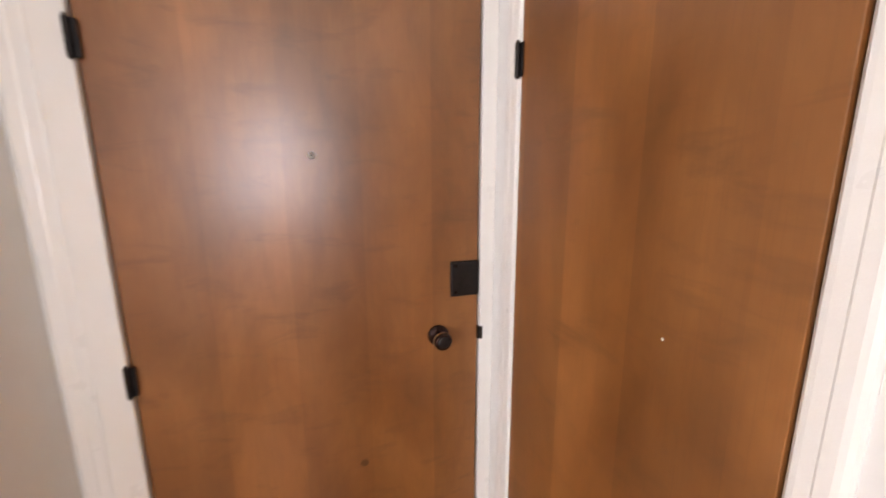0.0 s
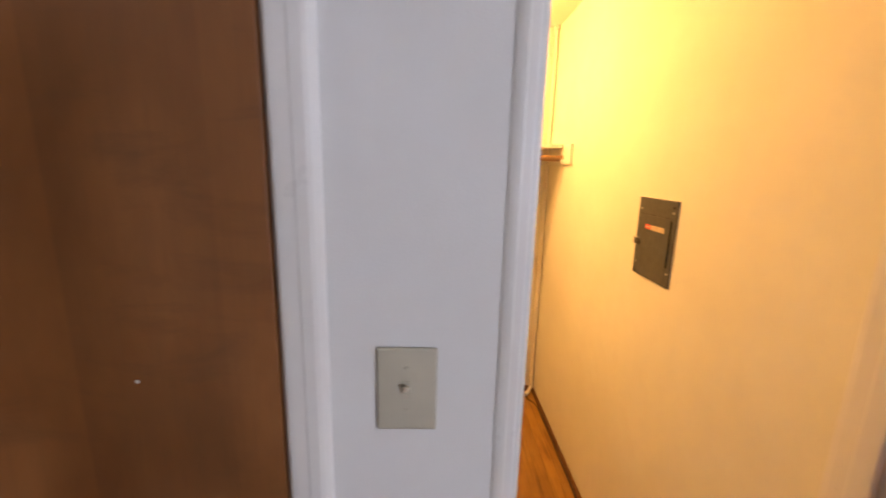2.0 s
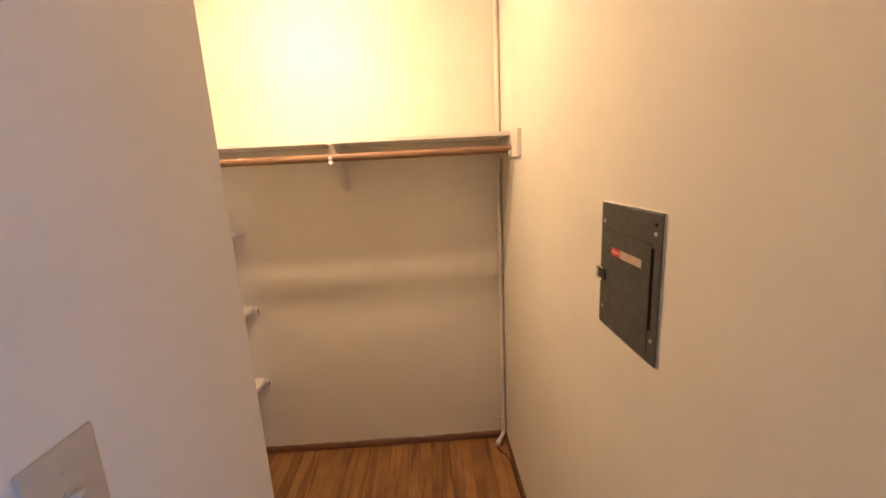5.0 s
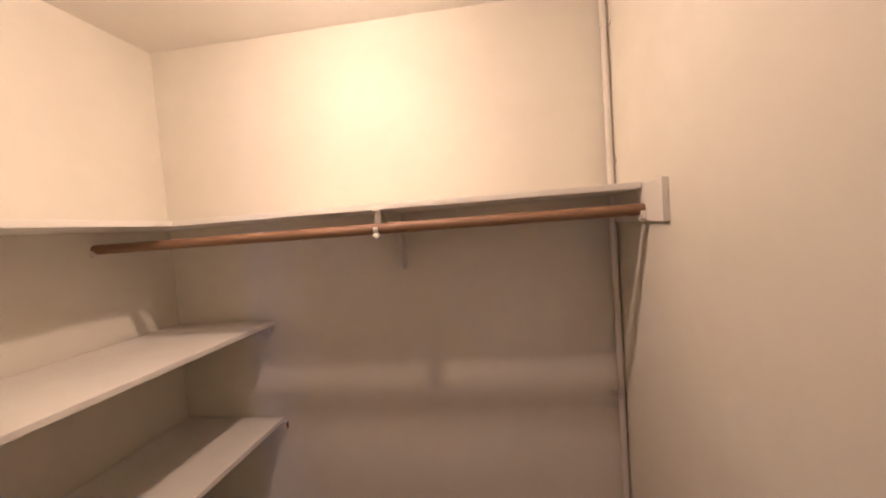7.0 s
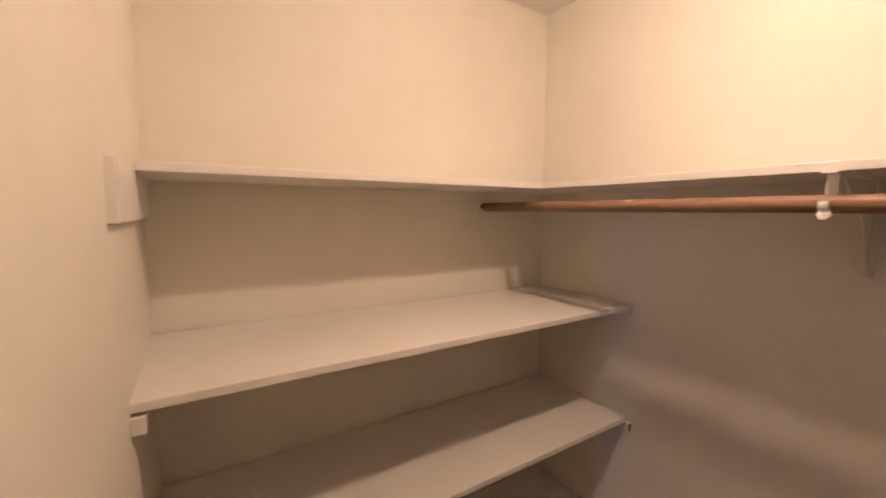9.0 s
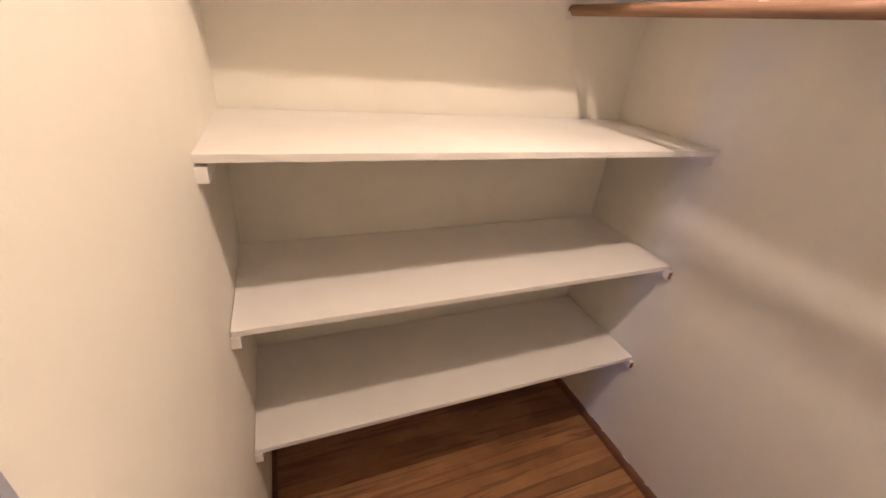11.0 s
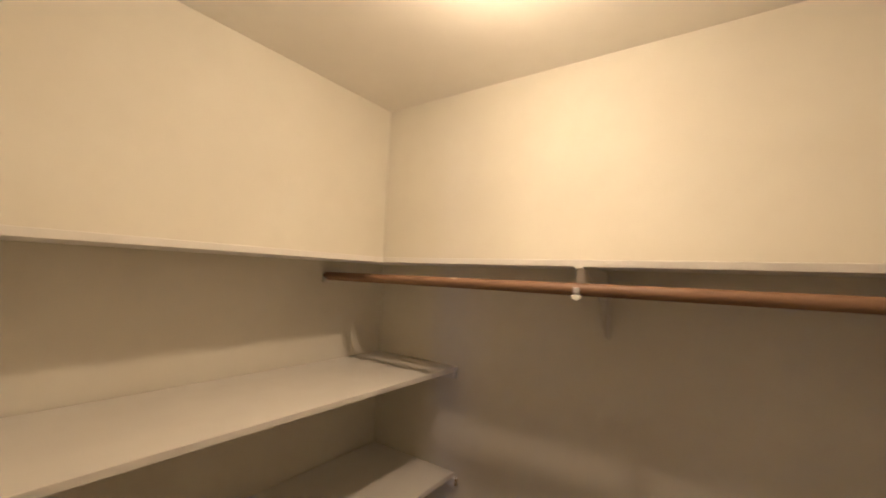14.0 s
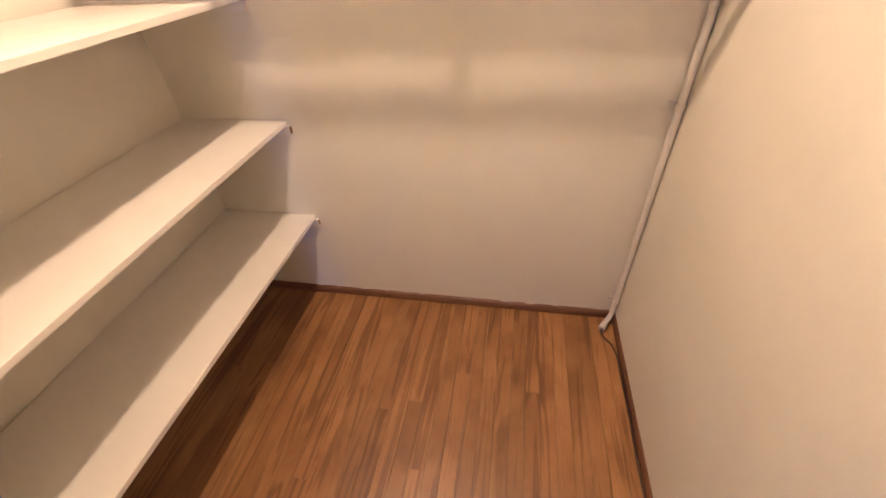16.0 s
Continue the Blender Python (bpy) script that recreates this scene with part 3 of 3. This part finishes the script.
sweep(bm, [(-0.0066, DY0 - 0.0045, 1.283), (-0.0066, DY0 - 0.0045, 1.36), (-0.0066, DY0 - 0.0045, 1.433)], 0.0032, 12)
part("door_hinge", bm, BLACKMETAL, panel, "dark grey piano hinge", True)
bm = bmesh.new()
box(bm, -0.0086, -1.342, 1.3885, -0.0074, -1.306, 1.4045, 0.0006, 1)
part("brand_mark", bm, RED, pdoor, "red rectangular maker's mark")
bm = bmesh.new()
box(bm, -0.0084, -1.424, 1.388, -0.0074, -1.343, 1.4045, 0.0006, 1)
part("label_strip", bm, BEIGE, pdoor, "beige blank label strip")
bm = bmesh.new()
for k in range(4):
    box(bm, -0.0089, -1.339 + 0.008 * k, 1.3945, -0.0086, -1.3335 + 0.008 * k, 1.3985)
part("lettering", bm, plain("mark_pale", (0.75, 0.45, 0.38), 0.5), pdoor, "pale unreadable lettering bars")
bm = bmesh.new()
box(bm, -0.0115, -1.281, 1.325, -0.0078, -1.247, 1.3485, 0.0015, 2)
latch = part("latch", bm, PANELDARK, pdoor, "dark grey flat latch tab", True)
bm = bmesh.new()
sweep(bm, [(-0.011, -1.272, 1.350), (-0.013, -1.258, 1.351), (-0.013, -1.248, 1.350), (-0.013, -1.245, 1.346), (-0.013, -1.245, 1.328),
           (-0.013, -1.248, 1.324), (-0.013, -1.258, 1.323), (-0.011, -1.272, 1.324)], 0.0013, 8)
part("wire_pull", bm, STEEL, latch, "bent steel wire pull", True)
for y, z, mt in ((-1.267, 1.455, STEEL), (-1.463, 1.458, STEEL), (-1.268, 1.262, STEEL), (-1.466, 1.264, STEEL), (-1.463, 1.475, GAP)):
    bm = bmesh.new()
    lathe(bm, [(0.0, 0.0), (0.0040, 0.0003), (0.0036, 0.0018), (0.002, 0.0026), (0.0, 0.0028)],
          Matrix.Translation((-0.006, y, z)) @ Matrix.Rotation(radians(-90), 4, "Y"), 14)
    part("screw", bm, mt, panel, "", True)
rng = random.Random(5)
bm = bmesh.new()
rim = [(PY0, PZ0, PY1, PZ0), (PY1, PZ0, PY1, PZ1), (PY1, PZ1, PY0, PZ1), (PY0, PZ1, PY0, PZ0)]
for k, (ya, za, yb, zb) in enumerate(rim):
    n, wide = 48, (0.0016, 0.0006, 0.0014, 0.0022)[k]
    ny, nz = (zb - za), -(yb - ya)
    ln = math.hypot(ny, nz)
    ny, nz = ny / ln, nz / ln
    inn, out = [], []
    d = wide
    for i in range(n + 1):
        f = i / n
        d = max(0.0002, min(2.2 * wide, d + rng.uniform(-0.6, 0.6) * wide))
        y, z = ya + (yb - ya) * f, za + (zb - za) * f
        if k in (1, 3):
            d = -0.0003
        inn.append(bm.verts.new((-0.0026 if k in (1, 3) else -0.0064, y - ny * d, z - nz * d)))
        out.append(bm.verts.new((-0.0004, y + ny * 0.0022, z + nz * 0.0022)))
    for i in range(n):
        bm.faces.new((inn[i], inn[i + 1], out[i + 1], out[i]))
part("paint_edge", bm, CHIP, panel, "ragged cream wall paint along the rim")


# ---- shelves ----
def cleat(name, x0, y0, x1, y1, z0, z1, parent, label=""):
    bm = bmesh.new()
    box(bm, x0, y0, z0, x1, y1, z1, 0.0015)
    return part(name, bm, SHELF, parent, label)


TOP, TT = 1.720, 0.019
upper = thing("corner_shelf", (XL, 0, TOP), "cream painted L-shaped upper corner shelf on wall boards", "shelf")
bm = bmesh.new()
box(bm, -1.502, -0.320, TOP - TT, -0.016, -0.002, TOP, 0.002)
part("back_board", bm, SHELF, upper)
bm = bmesh.new()
box(bm, XL + 0.002, YS + 0.013, TOP - TT, -1.5025, -0.002, TOP, 0.002)
part("side_board", bm, SHELF, upper)
bm = bmesh.new()
box(bm, -0.014, -0.463, 1.607, 0.0, -0.001, 1.718, 0.002)
box(bm, -0.017, -0.463, 1.607, -0.013, -0.447, 1.718, 0.0015)
part("end_board", bm, SHELF, upper, "cream painted wall board holding the shelf end")
bm = bmesh.new()
box(bm, XL + 0.001, YS - 0.02, 1.607, -1.298, YS + 0.012, 1.704, 0.002)
box(bm, -1.298, YS - 0.02, 1.607, -1.287, YS + 0.0095, 1.704, 0.002)
part("end_board", bm, SHELF, upper, "cream painted wall board holding the shelf end")

SD = -1.362
for z, lab in ((1.302, "cream painted deep wooden shelf at chest height on wall cleats"),
               (0.891, "cream painted deep wooden shelf at hip height on wall cleats"),
               (0.459, "cream painted deep wooden shelf at knee height on wall cleats")):
    sh = thing("wall_shelf", (XL, (YS) / 2, z), lab, "shelf", "deep shelves along the alcove wall")
    bm = bmesh.new()
    box(bm, XL + 0.0055, YS + (-0.001 if z < 1 else -0.004), z - 0.018, SD, -0.003, z, 0.002)
    for v in bm.verts:
        v.co.z += (0.006 if z > 1 else 0.0) * v.co.y / YS
    part("board", bm, SHELF, sh)
    cleat("cleat", XL + 0.002, YS - 0.012, SD + 0.004, YS + 0.018, z - 0.05, z - 0.0185, sh)
    if z < 1:
        bm = bmesh.new()
        box(bm, SD + 0.012, -0.0165, z - 0.048, SD + 0.0145, -0.0015, z - 0.021, 0.0008, 1)
        part("cleat_end", bm, RODWOOD, sh, "bare brown cut end of the cleat")
    cleat("cleat", XL + 0.002, -0.018, SD + (0.012 if z < 1 else -0.012), 0.0, z - 0.05, z - 0.0185, sh)

# hanging rod
RY, RZ, RR = -0.325, 1.642, 0.0165
rod = thing("hanging_rod", (XL, RY, RZ), "worn reddish-brown wooden hanging rod under the upper shelf", "closet rod")
bm = bmesh.new()
cyl(bm, (XL + 0.001, RY, RZ), (-0.015, RY, RZ), RR, seg=32)
part("pole", bm, RODWOOD, rod, "", True)
bm = bmesh.new()
lathe(bm, [(0.0168, -0.010), (0.0172, -0.009), (0.0172, 0.009), (0.0168, 0.010)], Matrix.Translation((-1.182, RY, RZ)) @ Matrix.Rotation(radians(90), 4, "Y"), 32)
bmesh.ops.delete(bm, geom=[f for f in bm.faces if f.calc_center_median().z < RZ + 0.012 or f.calc_center_median().y > RY + 0.008], context="FACES")
part("sticker", bm, BEIGE, rod, "small pale sticker remnant", True)
bm = bmesh.new()
box(bm, -0.028, RY - 0.021, RZ - 0.026, -0.0142, RY + 0.021, RZ - 0.004, 0.003)
part("socket", bm, SHELF, rod, "painted notched rod socket")
bm = bmesh.new()
box(bm, XL, RY - 0.021, RZ - 0.026, XL + 0.012, RY + 0.021, RZ - 0.004, 0.003)
part("socket", bm, SHELF, rod, "painted notched rod socket")

# shelf and rod bracket in the middle
brk = thing("shelf_bracket", (-0.797, 0, 1.48), "cream painted steel shelf and rod bracket", "bracket")
bm = bmesh.new()
box(bm, -0.806, -0.010, 1.478, -0.788, -0.0005, 1.690, 0.003)
part("wall_leg", bm, SHELF, brk)
bm = bmesh.new()
box(bm, -0.809, -0.330, TOP - TT - 0.004, -0.785, -0.018, TOP - TT - 0.0005, 0.0012)
part("shelf_arm", bm, SHELF, brk)
bm = bmesh.new()
extrude_profile(bm, [(-0.010, 1.482), (-0.026, 1.486), (-0.090, 1.600), (-0.240, 1.690), (-0.240, 1.6966), (-0.010, 1.6966)],
                (-0.7985, 0, 0), (0, 1, 0), (0, 0, 1), (1, 0, 0), 0.003)
part("web", bm, SHELF, brk)
bm = bmesh.new()
box(bm, -0.807, RY + 0.0175, RZ - 0.004, -0.787, RY + 0.0215, TOP - TT - 0.004, 0.001)
for i in range(12):
    a0, a1 = radians(195) * i / 12, radians(195) * (i + 1) / 12
    q = [Vector((0, RY + math.cos(a) * rr, RZ - math.sin(a) * rr)) for a in (a0, a1) for rr in (0.0172, 0.0212)]
    vs = [bm.verts.new(p + Vector((dx, 0, 0))) for dx in (-0.804, -0.790) for p in q]
    for f in ((0, 1, 3, 2), (4, 6, 7, 5), (0, 2, 6, 4), (1, 5, 7, 3)):
        bm.faces.new([vs[k] for k in f])
bmesh.ops.remove_doubles(bm, verts=bm.verts, dist=0.0001)
part("hook", bm, SHELF, brk, "painted rod hook")
bm = bmesh.new()
lathe(bm, [(0.0, 0), (0.0105, 0.0003), (0.010, 0.003), (0.0, 0.0045)], Matrix.Translation((-0.797, RY - 0.013, RZ - 0.0185)) @ Matrix.Rotation(radians(82), 4, "X"), 20)
part("hook_tip", bm, SHELF, brk, "", True)

# ---- pipe in the corner ----
PX, PYY = -0.017, -0.024
pipe = thing("conduit_pipe", (PX, PYY, Z0), "cream painted metal conduit pipe running up the closet corner", "pipe")
bm = bmesh.new()
path = [(PX, PYY, H - 0.001), (PX, PYY, 1.7), (PX, PYY, 1.0), (PX, PYY, 0.4), (PX, PYY, 0.035)]
for i in range(1, 6):
    a = radians(72) * i / 5
    h = 0.026 * (1 - math.cos(a))
    path.append((PX - 0.55 * h, PYY - 0.83 * h, 0.035 - 0.026 * math.sin(a)))
path.append((-0.062, -0.092, -0.001))
sweep(bm, path, 0.0115, 18)
part("tube", bm, PIPEPAINT, pipe, "", True)
bm = bmesh.new()
cyl(bm, (-0.055, -0.081, 0.0015), (-0.070, -0.105, -0.004), 0.0142, seg=18)
part("end_fitting", bm, PIPEPAINT, pipe, "painted end fitting", True)
bm = bmesh.new()
cyl(bm, (PX, PYY, H - 0.02), (PX, PYY, H - 0.001), 0.017, seg=18)
part("ceiling_collar", bm, PIPEPAINT, pipe, "", True)
for z in (0.096, 0.97, 1.82, 2.295):
    bm = bmesh.new()
    cyl(bm, (PX, PYY, z - 0.008), (PX, PYY, z + 0.008), 0.0142, seg=18)
    if z > 1.5:
        box(bm, -0.004, PYY - 0.030, z - 0.007, -0.0005, PYY + 0.006, z + 0.007, 0.001)
    else:
        box(bm, PX - 0.032, -0.005, z - 0.007, PX - 0.006, -0.0005, z + 0.007, 0.001)
    part("pipe_clip", bm, PIPEPAINT, pipe, "painted pipe strap", True)
cab = thing("floor_cable", (-0.07, -0.105, Z0), "thin dark brown cable along the floor moulding", "cable")
bm = bmesh.new()
cp = [(-0.068, -0.102, -0.004), (-0.070, -0.125, -0.012), (-0.056, -0.145, Z0 + 0.006), (-0.030, -0.175, Z0 + 0.0045), (-0.017, -0.230, Z0 + 0.0045)]
for i in range(1, 24):
    cp.append((-0.0158 - 0.0012 * math.sin(i * 1.3), -0.23 - i * 0.07, Z0 + 0.0043))
sweep(bm, cp, 0.0038, 10)
part("cord", bm, CABLE, cab, "", True)

# ---- ceiling lamp ----
lamp = thing("ceiling_lampholder", (BULB[0], BULB[1], H), "white porcelain ceiling lampholder with a bare warm bulb", "ceiling light")
bm = bmesh.new()
lathe(bm, [(0.0, 0), (0.056, -0.0005), (0.056, -0.008), (0.050, -0.016), (0.034, -0.024), (0.026, -0.032), (0.024, -0.036), (0.0, -0.037)],
      Matrix.Translation((BULB[0], BULB[1], H)))
part("holder", bm, PORCELAIN, lamp, "white porcelain holder", True)
part_z = H - BULB[2]
base, neck, dome = [(0.0, -0.037), (0.0135, -0.0375)], [], []
for i in range(0, 15):
    a = radians(-62 + 152 * i / 14)
    p = (max(0.0, 0.029 * math.cos(a)), -part_z - 0.029 * math.sin(a))
    if i <= 1:
        base.append(p)
    if 1 <= i <= 6:
        neck.append(p)
    if i >= 6:
        dome.append(p)
bm = bmesh.new()
lathe(bm, base, Matrix.Translation((BULB[0], BULB[1], H)))
part("bulb_base", bm, PORCELAIN, lamp, "white plastic bulb base", True)
bm = bmesh.new()
lathe(bm, neck, Matrix.Translation((BULB[0], BULB[1], H)))
part("bulb_neck", bm, glow_neck, lamp, "dimmer glowing neck of the bulb", True)
bm = bmesh.new()
lathe(bm, dome, Matrix.Translation((BULB[0], BULB[1], H)))
part("bulb", bm, glow, lamp, "glowing bare warm bulb", True)

# ---- oak strips ----
W = 0.057
cache = {}


def strip(length):
    key = round(length, 2)
    if key not in cache:
        bm = bmesh.new()
        box(bm, -W / 2 + 0.0004, -key / 2 + 0.0003, -0.012, W / 2 - 0.0004, key / 2 - 0.0003, 0.0)
        top = [e for e in bm.edges if all(v.co.z > -0.001 for v in e.verts)]
        bmesh.ops.bevel(bm, geom=top, offset=0.0003, segments=1, affect="EDGES")
        cache[key] = mesh_of("floor_strip", bm, OAK)
    return cache[key], key


rng = random.Random(11)
x = 0.0
while x > XL:
    y = 0.0
    first = True
    while y > YI - 0.1:
        ln = round(rng.uniform(0.4, 1.9) if first else rng.uniform(0.9, 2.0), 2)
        first = False
        if y - ln < YI - 0.1:
            ln = round(y - (YI - 0.1), 2)
            if ln < 0.05:
                break
        me, k = strip(ln)
        s = new("floor_strip", me)
        s.location = (x - W / 2, y - k / 2, Z0 + rng.uniform(-0.0003, 0.0003))
        s.parent = floor
        y -= k
    x -= W

bm_v, bm_f = [], []
x = XW
while x < XE:
    y = YC
    while y > YE:
        ln = min(rng.uniform(0.5, 1.8), y - YE)
        if ln < 0.02:
            break
        b = len(bm_v)
        for dz in (-0.012, 0.0):
            for px, py in ((x + 0.0004, y - ln + 0.0004), (x + W - 0.0004, y - ln + 0.0004), (x + W - 0.0004, y - 0.0004), (x + 0.0004, y - 0.0004)):
                bm_v.append((px, py, Z0 + dz))
        bm_f += [(b + 4, b + 5, b + 6, b + 7), (b, b + 1, b + 5, b + 4), (b + 1, b + 2, b + 6, b + 5), (b + 2, b + 3, b + 7, b + 6), (b + 3, b, b + 4, b + 7)]
        y -= ln
    x += W
me = bpy.data.meshes.new("entry_strips")
me.from_pydata(bm_v, [], bm_f)
me.materials.append(OAK)
es = new("entry_strips", me)
es.parent = floor
es["kind"] = "stuff"
